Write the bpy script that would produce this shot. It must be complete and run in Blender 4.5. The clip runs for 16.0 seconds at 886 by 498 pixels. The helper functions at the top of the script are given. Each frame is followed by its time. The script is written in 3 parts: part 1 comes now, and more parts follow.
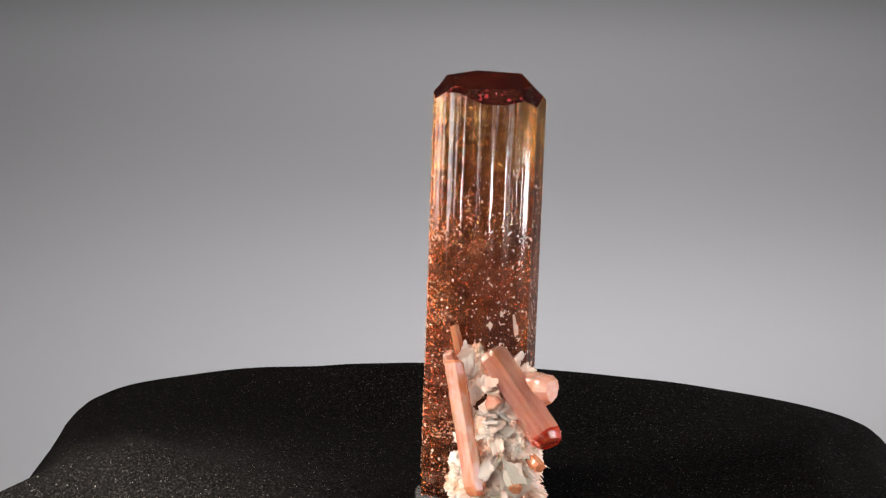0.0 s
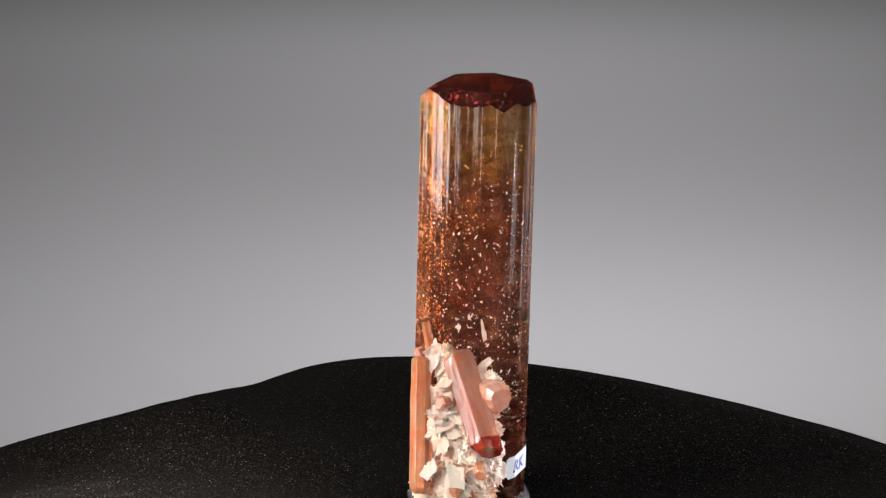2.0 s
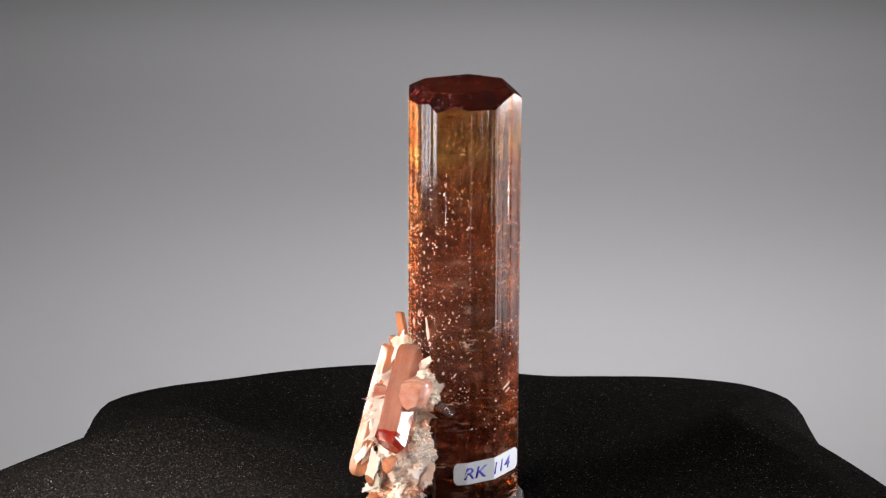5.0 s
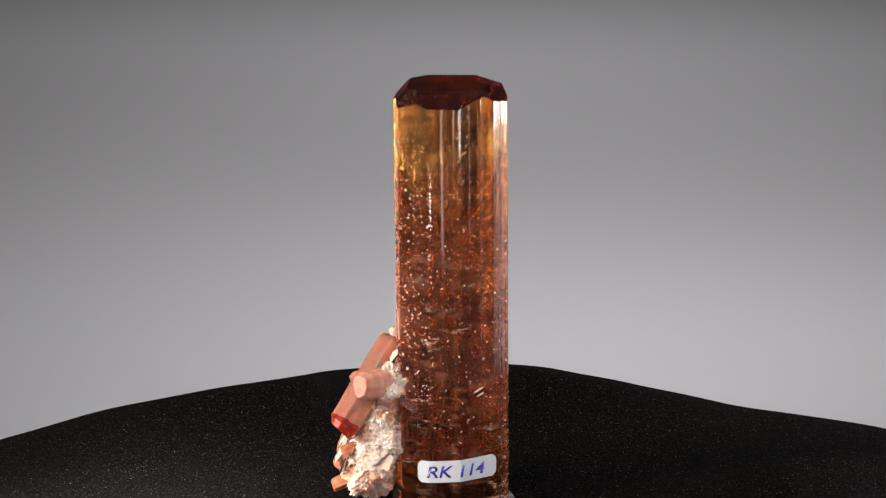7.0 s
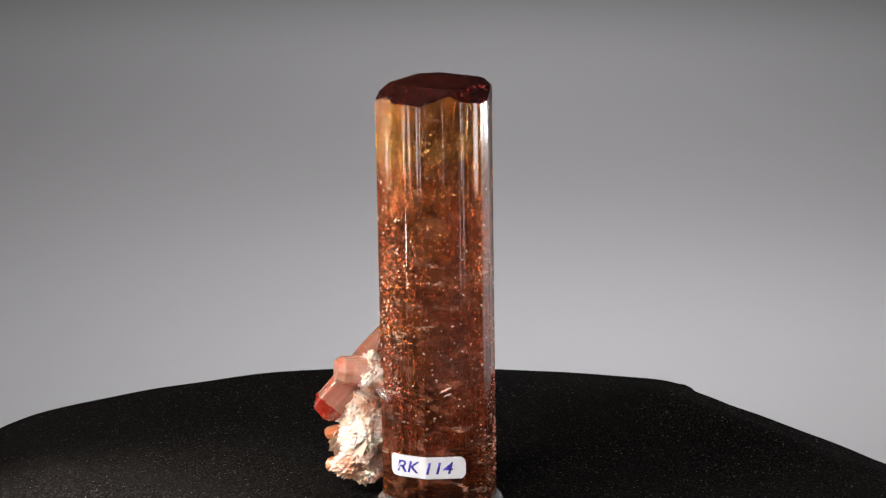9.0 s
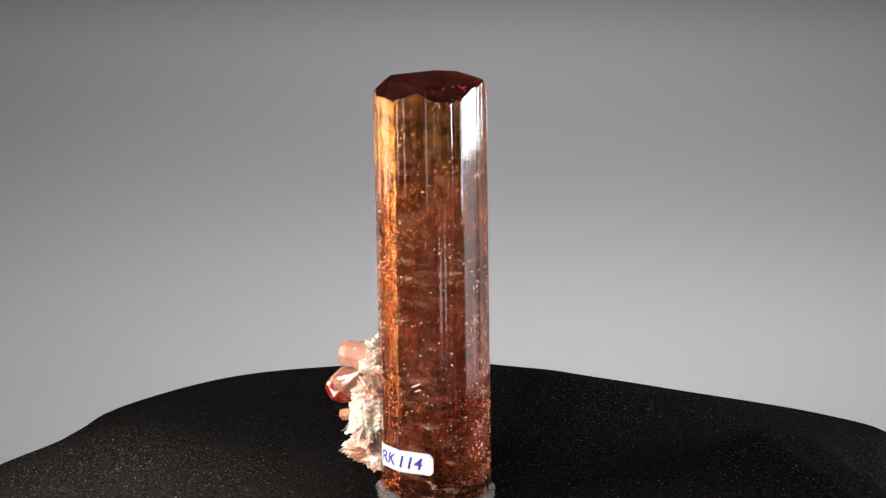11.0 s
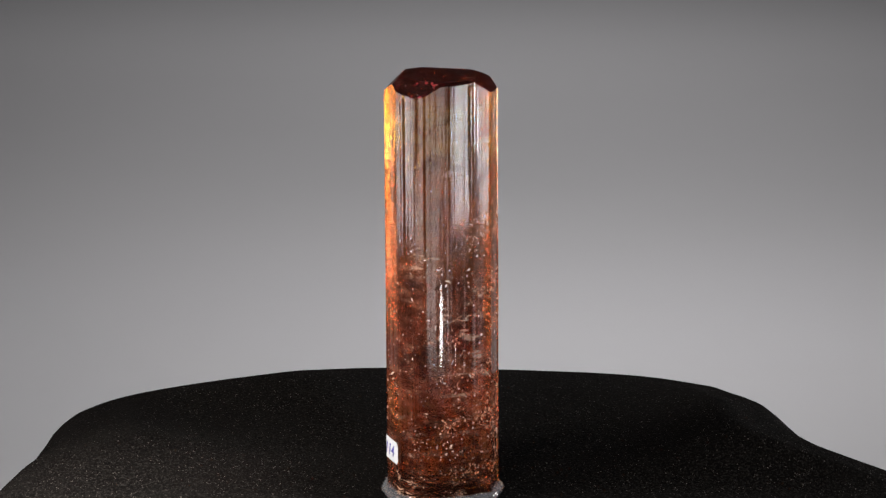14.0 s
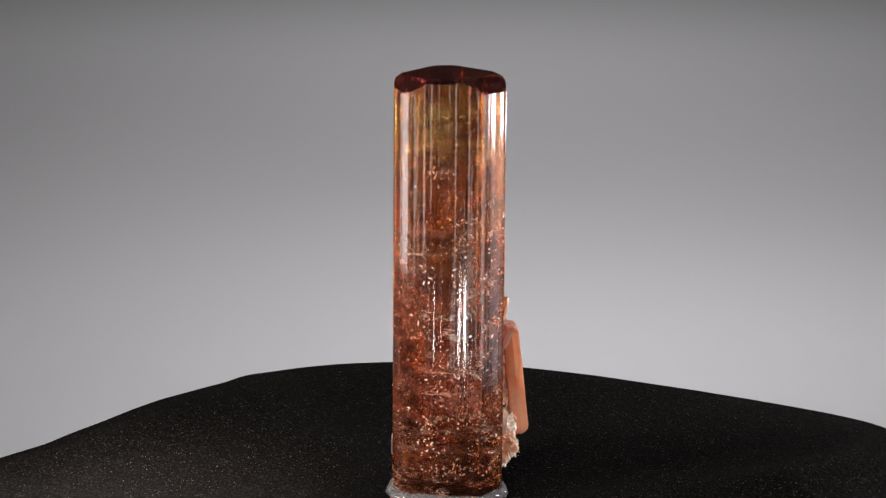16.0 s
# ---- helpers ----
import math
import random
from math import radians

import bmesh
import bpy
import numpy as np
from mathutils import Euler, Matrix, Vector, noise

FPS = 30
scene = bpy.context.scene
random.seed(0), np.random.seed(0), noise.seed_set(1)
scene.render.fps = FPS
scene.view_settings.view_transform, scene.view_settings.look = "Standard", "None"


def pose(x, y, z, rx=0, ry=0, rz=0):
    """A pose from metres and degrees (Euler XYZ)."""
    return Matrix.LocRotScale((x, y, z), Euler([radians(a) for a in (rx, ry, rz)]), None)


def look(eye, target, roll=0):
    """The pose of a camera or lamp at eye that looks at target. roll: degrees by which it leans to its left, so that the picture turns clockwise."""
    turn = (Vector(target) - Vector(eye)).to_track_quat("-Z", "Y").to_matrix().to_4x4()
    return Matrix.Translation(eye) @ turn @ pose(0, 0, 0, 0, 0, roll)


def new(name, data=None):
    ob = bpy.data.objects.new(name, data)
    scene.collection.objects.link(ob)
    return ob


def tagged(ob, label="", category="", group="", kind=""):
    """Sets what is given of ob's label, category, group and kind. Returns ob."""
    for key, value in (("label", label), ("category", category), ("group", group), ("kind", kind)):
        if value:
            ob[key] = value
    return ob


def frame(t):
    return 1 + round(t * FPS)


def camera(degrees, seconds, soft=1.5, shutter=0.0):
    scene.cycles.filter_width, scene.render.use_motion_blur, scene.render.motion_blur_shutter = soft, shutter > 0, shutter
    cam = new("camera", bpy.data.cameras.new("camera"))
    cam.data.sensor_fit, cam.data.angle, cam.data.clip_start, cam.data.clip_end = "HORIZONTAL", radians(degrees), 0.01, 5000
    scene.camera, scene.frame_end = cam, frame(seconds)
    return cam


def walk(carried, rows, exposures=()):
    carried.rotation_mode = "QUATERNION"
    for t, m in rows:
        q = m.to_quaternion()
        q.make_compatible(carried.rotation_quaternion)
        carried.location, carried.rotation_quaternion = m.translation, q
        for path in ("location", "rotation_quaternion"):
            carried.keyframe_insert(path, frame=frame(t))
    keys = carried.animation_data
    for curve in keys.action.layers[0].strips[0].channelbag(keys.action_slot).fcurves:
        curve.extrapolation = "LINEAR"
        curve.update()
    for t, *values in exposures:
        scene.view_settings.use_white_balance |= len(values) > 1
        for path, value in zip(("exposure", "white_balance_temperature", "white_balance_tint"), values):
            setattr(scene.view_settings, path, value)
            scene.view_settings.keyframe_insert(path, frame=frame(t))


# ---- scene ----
MM = 0.001
SPIN = 14.0          # degrees a second, clockwise seen from above
SECONDS = 16.0

# camera: fixed on a stand, looking slightly down
cam = camera(17.15, SECONDS, soft=1.35)
EYE = Matrix.Translation((-0.0030, -0.500, 0.1713)) @ pose(0, 0, 0, 90 - 14.5, 0, 0) @ pose(0, 0, 0, 0, 0, 0.7)
walk(cam, [(0, EYE), (SECONDS, EYE)], exposures=[(0, 0.09), (0.5, -0.03), (2, -0.02), (3.5, 0.05), (7.5, 0.0), (9, 0.02), (11.5, 0.11), (12.5, -0.07), (14.5, -0.19), (15, -0.05), (15.5, 0.3), (16, 0.09)])

# ---------------------------------------------------------------- light
world = bpy.data.worlds.new("dim_room")
world.use_nodes = True
world.node_tree.nodes["Background"].inputs[0].default_value = (0.9, 0.95, 1.0, 1)
world.node_tree.nodes["Background"].inputs[1].default_value = 0.02
scene.world = world


def softbox(name, eye, target, sx, sy, power, colour=(1, 1, 1)):
    d = bpy.data.lights.new(name, "AREA")
    d.shape, d.size, d.size_y, d.energy, d.color = "RECTANGLE", sx, sy, power, colour
    ob = new(name, d)
    ob.matrix_world = look(eye, target)
    return ob


softbox("softbox_left", (-0.26, -0.13, 0.15), (0, 0, 0.01), 0.12, 0.12, 1.6, (1.0, 0.91, 0.82))
softbox("panel_left", (-0.47, -0.03, 0.02), (0, 0, 0.02), 0.30, 0.18, 0.95, (0.93, 0.96, 1.0))
softbox("softbox_right", (0.455, 0.20, 0.076), (0, 0, 0.076), 0.27, 0.22, 4.9, (0.98, 0.98, 1.0))
softbox("panel_right", (0.53, 0.22, -0.02), (0, 0, 0.04), 0.40, 0.24, 0.40, (0.90, 0.94, 1.0))
softbox("softbox_side", (0.45, -0.17, 0.06), (0, 0, 0.04), 0.14, 0.22, 0.8, (0.93, 0.96, 1.0))
softbox("panel_front_left", (-0.235, -0.44, 0.04), (0, 0, 0.04), 0.09, 0.22, 0.20, (1.0, 0.97, 0.94))
softbox("panel_front_right", (0.19, -0.46, 0.02), (0, 0, 0.02), 0.09, 0.24, 0.18, (1.0, 0.97, 0.94))
softbox("lamp_front", (0.285, -0.42, -0.087), (0, 0, 0.05), 0.075, 0.024, 0.16, (1.0, 0.97, 0.94))
# fill added above the camera, without a known source
softbox("top_fill", (-0.20, -0.50, 0.55), (0, 0, 0.02), 0.18, 0.18, 2.3, (1.0, 0.94, 0.88))
# two unseen lights added to give the paper its brightness gradient
softbox("backdrop_fill", (0.08, 0.88, 0.56), (0.08, 0.91, -0.25), 0.20, 0.20, 1.07, (1.0, 0.985, 1.0)).data.spread = radians(84)
softbox("backdrop_fill_rear", (0.05, 1.62, 0.88), (0.05, 1.70, -0.25), 0.25, 0.25, 1.44, (1.0, 0.985, 1.0)).data.spread = radians(88)
# unseen spot added for the brighter patch of velvet left of the crystal
spot = bpy.data.lights.new("velvet_spot", "SPOT")
spot.energy, spot.spot_size, spot.spot_blend, spot.shadow_soft_size, spot.color = 42.0, radians(13), 1.0, 0.012, (1.0, 0.93, 0.86)
new("velvet_spot", spot).matrix_world = look((-0.20, -0.22, 0.28), (-0.066, -0.022, 0.0))


# ---------------------------------------------------------------- materials
class Nodes:
    """Short hand for building node materials."""

    def __init__(self, name):
        self.m = bpy.data.materials.new(name)
        self.m.use_nodes = True
        self.t = self.m.node_tree
        self.b = self.t.nodes["Principled BSDF"]
        self.out = self.t.nodes["Material Output"]
        self.co = self.t.nodes.new("ShaderNodeTexCoord").outputs["Object"]

    def n(self, kind, links=(), **props):
        node = self.t.nodes.new(kind)
        for k, v in props.items():
            setattr(node, k, v)
        for socket, value in dict(links).items():
            s = node.inputs[socket]
            if isinstance(value, bpy.types.NodeSocket):
                self.t.links.new(value, s)
            else:
                s.default_value = value
        return node

    def set(self, **kw):
        for k, v in kw.items():
            s = self.b.inputs[k.replace("_", " ")]
            if isinstance(v, bpy.types.NodeSocket):
                self.t.links.new(v, s)
            else:
                s.default_value = v

    def mapped(self, scale):
        return self.n("ShaderNodeMapping", {"Vector": self.co, "Scale": scale}).outputs[0]

    def noise(self, scale, detail=4, stretch=(1, 1, 1), rough=0.55, w=0.0):
        v = self.n("ShaderNodeMapping", {"Vector": self.co, "Scale": stretch, "Location": (w, w * 0.7, w * 1.3)}).outputs[0]
        return self.n("ShaderNodeTexNoise", {"Vector": v, "Scale": scale, "Detail": detail, "Roughness": rough}).outputs[0]

    def ramp(self, fac, stops):
        r = self.n("ShaderNodeValToRGB", {"Fac": fac})
        e = r.color_ramp.elements
        while len(e) < len(stops):
            e.new(0.5)
        for el, (p, c) in zip(e, stops):
            el.position = p
            el.color = (c, c, c, 1) if isinstance(c, (int, float)) else (*c, 1)
        return r.outputs[0]

    def mix(self, fac, a, b, blend="MIX"):
        m = self.n("ShaderNodeMix", data_type="RGBA", blend_type=blend)
        for i, v in ((0, fac), (6, a), (7, b)):
            s = m.inputs[i]
            if isinstance(v, bpy.types.NodeSocket):
                self.t.links.new(v, s)
            else:
                s.default_value = v if i == 0 else (*v, 1)
        return m.outputs[2]

    def math(self, op, a, b=0.0, clamp=False):
        m = self.n("ShaderNodeMath", {0: a, 1: b}, operation=op, use_clamp=clamp)
        return m.outputs[0]

    def bump(self, height, strength, distance, normal=None):
        links = {"Height": height, "Strength": strength, "Distance": distance}
        if normal is not None:
            links["Normal"] = normal
        return self.n("ShaderNodeBump", links).outputs[0]


def velvet():
    k = Nodes("black_velvet")
    cloud = k.ramp(k.noise(38, 4), [(0.30, 0), (0.70, 1)])
    tuft = k.ramp(k.noise(620, 3, rough=0.6), [(0.38, 0), (0.66, 1)])
    pile = k.noise(2300, 2, rough=0.6, w=7.0)
    cell = k.n("ShaderNodeTexVoronoi", {"Vector": k.co, "Scale": 2600.0, "Randomness": 1.0})
    rnd = k.n("ShaderNodeSeparateColor", {"Color": cell.outputs["Color"]}).outputs[0]
    tip = k.math("MULTIPLY", k.ramp(rnd, [(0.72, 0), (1.0, 1)]), k.ramp(cell.outputs["Distance"], [(0.12, 1), (0.42, 0)]))
    base = k.mix(cloud, (0.0020, 0.0018, 0.0018), (0.0034, 0.0030, 0.0030))
    base = k.mix(k.math("MULTIPLY", tuft, 0.8), base, (0.0038, 0.0034, 0.0032))
    base = k.mix(k.ramp(pile, [(0.50, 0), (0.68, 1.0)]), base, (0.0125, 0.0114, 0.0108))
    # glints of the pile tips put into the base colour as pale specks
    base = k.mix(k.math("MULTIPLY", k.math("MULTIPLY", tip, tip), k.math("ADD", k.math("MULTIPLY", tuft, 0.75), 0.25)), base, (0.26, 0.24, 0.225))
    k.set(Base_Color=base, Roughness=0.85, Sheen_Weight=0.003, Sheen_Roughness=0.3, Specular_IOR_Level=0.0)
    nrm = k.bump(tuft, 0.3, 0.0006)
    k.set(Normal=k.bump(pile, 0.7, 0.0004, nrm))
    return k.m


def paper():
    k = Nodes("grey_backdrop_paper")
    n = k.noise(3, 3)
    k.set(Base_Color=k.mix(n, (0.50, 0.495, 0.505), (0.54, 0.535, 0.545)), Roughness=0.9, Specular_IOR_Level=0.1)
    k.set(Normal=k.bump(k.noise(900, 2), 0.1, 0.0004))
    return k.m


def room_wall():
    k = Nodes("dark_room_paint")
    k.set(Base_Color=k.mix(k.noise(2, 3), (0.16, 0.16, 0.165), (0.20, 0.20, 0.205)), Roughness=0.9)
    return k.m


def tourmaline():
    """Brown-red transparent crystal: amber near its top, pinkish below, full of small flakes and healed cracks."""
    k = Nodes("brown_tourmaline")
    z = k.math("MULTIPLY", k.n("ShaderNodeSeparateXYZ", {"Vector": k.co}).outputs[2], 1 / 0.072)
    zz = k.math("ADD", z, k.math("MULTIPLY", k.math("SUBTRACT", k.noise(160, 4), 0.5), 0.16))
    tint = k.ramp(zz, [(0.0, (0.78, 0.34, 0.24)), (0.35, (0.84, 0.41, 0.28)), (0.62, (0.86, 0.46, 0.29)), (0.78, (0.88, 0.52, 0.28)), (0.84, (0.95, 0.68, 0.32)), (0.93, (0.97, 0.76, 0.40)), (1.0, (0.60, 0.22, 0.16))])
    smoke = k.ramp(k.noise(120, 5, (1, 1, 0.8), 0.65, 15.0), [(0.40, 0.0), (0.58, 1.0)])
    tint = k.mix(smoke, (0.44, 0.15, 0.07), tint)
    amber = k.ramp(k.noise(95, 5, (1, 1, 0.6), 0.65, 41.0), [(0.48, 0), (0.62, 0.7)])
    tint = k.mix(amber, tint, (0.88, 0.50, 0.15))
    body = k.ramp(zz, [(0.0, (0.36, 0.11, 0.060)), (0.4, (0.36, 0.11, 0.058)), (0.7, (0.28, 0.09, 0.035)), (0.9, (0.18, 0.07, 0.02)), (1.0, (0.06, 0.010, 0.010))])
    streak = k.noise(700, 4, (1, 1, 0.02), 0.7)
    body = k.mix(k.ramp(streak, [(0.35, 0), (0.65, 1)]), body, (0.045, 0.013, 0.009))
    # inclusions and painted sparkle: small pale flakes, denser in the lower part, in horizontal veils
    low = k.ramp(z, [(0.45, 1), (0.80, 0.45)])
    veil = k.ramp(k.noise(130, 5, (0.5, 0.5, 1.8), 0.65, 3.0), [(0.40, 0), (0.60, 1)])
    fleck = None
    for scale, lo, w in ((900.0, 0.66, (0.08, 0.26)), (1900.0, 0.50, (0.10, 0.32))):
        warp = k.n("ShaderNodeVectorMath", {0: k.mapped((0.75, 0.75, 1.35)), 1: k.n("ShaderNodeVectorMath", {0: k.n("ShaderNodeTexNoise", {"Vector": k.co, "Scale": 900.0}).outputs[1], "Scale": 0.0016}, operation="SCALE").outputs[0]}, operation="ADD").outputs[0]
        cell = k.n("ShaderNodeTexVoronoi", {"Vector": warp, "Scale": scale})
        pick = k.n("ShaderNodeSeparateColor", {"Color": cell.outputs["Color"]}).outputs[0]
        one = k.math("MULTIPLY", k.ramp(pick, [(lo, 0), (lo + 0.12, 1)]), k.ramp(cell.outputs["Distance"], [(w[0], 1), (w[1], 0)]))
        fleck = one if fleck is None else k.math("MAXIMUM", fleck, one)
    # the veils lie towards the side away from the small crystals
    side = k.n("ShaderNodeVectorMath", {0: k.co, 1: (-90.0, 40.0, 0.0)}, operation="DOT_PRODUCT").outputs["Value"]
    side = k.ramp(k.math("ADD", side, 0.7), [(0.05, 0.22), (0.65, 1.0)])
    fleck = k.math("MULTIPLY", fleck, k.math("MULTIPLY", k.math("MULTIPLY", veil, side), low))
    crack = k.n("ShaderNodeTexWave", {"Vector": k.mapped((0.25, 0.25, 1)), "Scale": 85.0, "Distortion": 11.0, "Detail": 6.0, "Detail Scale": 3.0, "Detail Roughness": 0.7}, bands_direction="Z").outputs["Fac"]
    crack = k.math("MULTIPLY", k.ramp(crack, [(0.92, 0), (0.99, 0.5)]), k.math("MULTIPLY", low, k.ramp(k.noise(150, 3, w=21.0), [(0.45, 0), (0.65, 1)])))
    fleck = k.math("MAXIMUM", fleck, crack)
    cloud = k.math("MULTIPLY", k.ramp(k.noise(210, 7, (1, 1, 2.2), 0.75, 9.0), [(0.51, 0), (0.62, 1)]), low)
    # pale base colour carries the sparkle of flakes and veils
    col = k.mix(fleck, k.mix(k.math("MULTIPLY", cloud, 0.8), body, (0.64, 0.25, 0.15)), (0.98, 0.68, 0.50))
    # golden glints of the upper interior put into the colour
    gold_glint = k.n("ShaderNodeTexVoronoi", {"Vector": warp, "Scale": 2100.0})
    gpick = k.n("ShaderNodeSeparateColor", {"Color": gold_glint.outputs["Color"]}).outputs[1]
    gold_glint = k.math("MULTIPLY", k.ramp(gpick, [(0.62, 0), (0.78, 1)]), k.ramp(gold_glint.outputs["Distance"], [(0.2, 1), (0.42, 0)]))
    gold_glint = k.math("MULTIPLY", gold_glint, k.math("MULTIPLY", k.ramp(z, [(0.50, 0), (0.66, 1)]), k.ramp(k.noise(160, 4, (1, 1, 1.2), 0.6, 33.0), [(0.47, 0), (0.57, 1)])))
    col = k.mix(gold_glint, col, (0.95, 0.50, 0.14))
    fleck = k.math("MAXIMUM", fleck, gold_glint)
    k.set(Base_Color=col, Roughness=0.35, Specular_IOR_Level=0.0)
    fine = k.noise(1800, 2, (1, 1, 0.004), 0.6)
    clean = k.bump(fine, 0.10, 0.0001)
    # gas-filled cracks inside the lower part break the view through it
    glint = k.bump(k.math("MULTIPLY", k.noise(900, 3, (1, 1, 1.6), 0.6, 2.0), k.math("MULTIPLY", veil, low)), 0.8, 0.0006, clean)
    inner = k.n("ShaderNodeBsdfRefraction", {"Color": tint, "Roughness": 0.02, "IOR": 1.63, "Normal": glint})
    fac = k.math("ADD", k.math("ADD", k.ramp(z, [(0.4, 0.06), (0.85, 0.03)]), k.math("MULTIPLY", cloud, 0.16)), k.math("MULTIPLY", fleck, 0.95), True)
    mixed = k.n("ShaderNodeMixShader", {0: fac, 1: inner.outputs[0], 2: k.b.outputs[0]})
    gloss = k.n("ShaderNodeBsdfGlossy", {"Color": (1, 1, 1, 1), "Roughness": 0.08, "Normal": clean})
    fres = k.n("ShaderNodeFresnel", {"IOR": 1.63, "Normal": clean})
    done = k.n("ShaderNodeMixShader", {0: fres.outputs[0], 1: mixed.outputs[0], 2: gloss.outputs[0]})
    k.t.links.new(done.outputs[0], k.out.inputs[0])
    return k.m


def dark_termination():
    """Dark red end of the crystal: internal reflection put into the colour, mottled by chips and painted red
    reflections.
    """
    k = Nodes("dark_red_termination")
    n = k.noise(500, 5, rough=0.65)
    col = k.mix(k.ramp(n, [(0.50, 0), (0.75, 1)]), (0.018, 0.007, 0.007), (0.075, 0.020, 0.018))
    chip = k.n("ShaderNodeTexVoronoi", {"Vector": k.co, "Scale": 1900.0})
    pick = k.n("ShaderNodeSeparateColor", {"Color": chip.outputs["Color"]}).outputs[0]
    # small red reflections from within, painted on some chips
    red = k.math("MULTIPLY", k.ramp(pick, [(0.80, 0), (0.95, 1)]), k.ramp(k.noise(260, 4, w=8.0), [(0.46, 0), (0.62, 1)]))
    col = k.mix(red, col, (0.30, 0.035, 0.040))
    # glitter of the end faces put into the colour as pale points
    point_cell = k.n("ShaderNodeTexVoronoi", {"Vector": k.co, "Scale": 2600.0})
    dpick = k.n("ShaderNodeSeparateColor", {"Color": point_cell.outputs["Color"]}).outputs[0]
    glitter = k.math("MULTIPLY", k.ramp(dpick, [(0.93, 0), (0.96, 1)]), k.ramp(point_cell.outputs["Distance"], [(0.15, 1), (0.35, 0)]))
    col = k.mix(glitter, col, (0.55, 0.36, 0.32))
    k.set(Base_Color=col, Roughness=k.ramp(n, [(0.35, 0.08), (0.7, 0.28)]), IOR=1.63)
    glass = k.n("ShaderNodeBsdfGlass", {"Color": (0.46, 0.15, 0.12, 1), "Roughness": 0.02, "IOR": 1.63})
    fac = k.math("MAXIMUM", k.ramp(k.noise(250, 3, w=4.0), [(0.35, 0.30), (0.65, 0.6)]), k.math("MAXIMUM", red, glitter))
    mixed = k.n("ShaderNodeMixShader", {0: fac, 1: glass.outputs[0], 2: k.b.outputs[0]})
    k.t.links.new(mixed.outputs[0], k.out.inputs[0])
    nrm = k.bump(chip.outputs["Distance"], 0.25, 0.0003, k.bump(k.noise(430, 5, rough=0.65), 0.35, 0.0004))
    k.set(Normal=nrm)
    k.t.links.new(nrm, glass.inputs["Normal"])
    return k.m


def healed_crack():
    """Gas-filled healed crack: patchy, mostly clear, with bright glinting scales."""
    k = Nodes("healed_crack")
    n = k.noise(420, 5, rough=0.7)
    scale = k.n("ShaderNodeTexVoronoi", {"Vector": k.co, "Scale": 1300.0})
    bits = k.n("ShaderNodeSeparateColor", {"Color": scale.outputs["Color"]}).outputs[0]
    fac = k.math("MULTIPLY", k.ramp(n, [(0.42, 0), (0.52, 1)]), k.ramp(bits, [(0.50, 0.04), (0.72, 1.0)]))
    nrm = k.bump(k.noise(1100, 3, rough=0.6, w=3.0), 0.8, 0.0006)
    shine = k.n("ShaderNodeBsdfGlossy", {"Color": (1.0, 0.70, 0.50, 1), "Roughness": 0.22, "Normal": nrm})
    pale = k.n("ShaderNodeBsdfTranslucent", {"Color": (0.95, 0.62, 0.48, 1)})
    shine = k.n("ShaderNodeMixShader", {0: 0.22, 1: shine.outputs[0], 2: pale.outputs[0]})
    clear = k.n("ShaderNodeBsdfTransparent")
    done = k.n("ShaderNodeMixShader", {0: fac, 1: clear.outputs[0], 2: shine.outputs[0]})
    k.t.links.new(done.outputs[0], k.out.inputs[0])
    return k.m


def small_crystal(name, low, high, trans=0.45):
    k = Nodes(name)
    rnd = k.n("ShaderNodeObjectInfo").outputs["Random"]
    n = k.noise(420, 6, (1, 1, 0.15), 0.7)
    c = k.mix(k.ramp(n, [(0.32, 0), (0.66, 1)]), low, high)
    crack = k.ramp(k.noise(800, 5, (1, 1, 1.5), 0.7, 5.0), [(0.56, 0), (0.66, 1)])
    c = k.mix(k.math("MULTIPLY", crack, 0.30), c, (0.92, 0.66, 0.52))
    stain = k.ramp(k.noise(300, 4, w=11.0), [(0.56, 0), (0.72, 0.75)])
    c = k.mix(stain, c, (0.80, 0.26, 0.10))
    c = k.mix(k.math("MULTIPLY", rnd, 0.2), c, (0.75, 0.42, 0.32))
    k.set(Base_Color=c, Roughness=k.ramp(n, [(0.3, 0.05), (0.7, 0.20)]), IOR=1.6, Transmission_Weight=trans, Subsurface_Weight=0.5, Subsurface_Radius=(0.004, 0.0018, 0.0012))
    k.set(Normal=k.bump(k.noise(1500, 3, (1, 1, 0.03)), 0.14, 0.0002, k.bump(crack, 0.12, 0.0002)))
    return k.m


def mica(name, tones):
    k = Nodes(name)
    rnd = k.n("ShaderNodeObjectInfo").outputs["Random"]
    c = k.ramp(rnd, [(i / (len(tones) - 1), t) for i, t in enumerate(tones)])
    n = k.noise(700, 4, rough=0.6)
    c = k.mix(k.ramp(n, [(0.40, 0), (0.75, 0.7)]), c, (0.88, 0.74, 0.64))
    c = k.mix(k.ramp(k.noise(420, 5, w=6.0), [(0.55, 0), (0.70, 0.65)]), c, (0.84, 0.50, 0.32))
    k.set(Base_Color=c, Roughness=0.30, Transmission_Weight=0.45, IOR=1.2)
    layer = k.n("ShaderNodeTexWave", {"Vector": k.co, "Scale": 700.0, "Distortion": 6.0, "Detail": 3.0}, bands_direction="Z").outputs["Fac"]
    k.set(Normal=k.bump(k.noise(1500, 5, rough=0.7), 0.8, 0.0004, k.bump(layer, 0.7, 0.0003)))
    return k.m


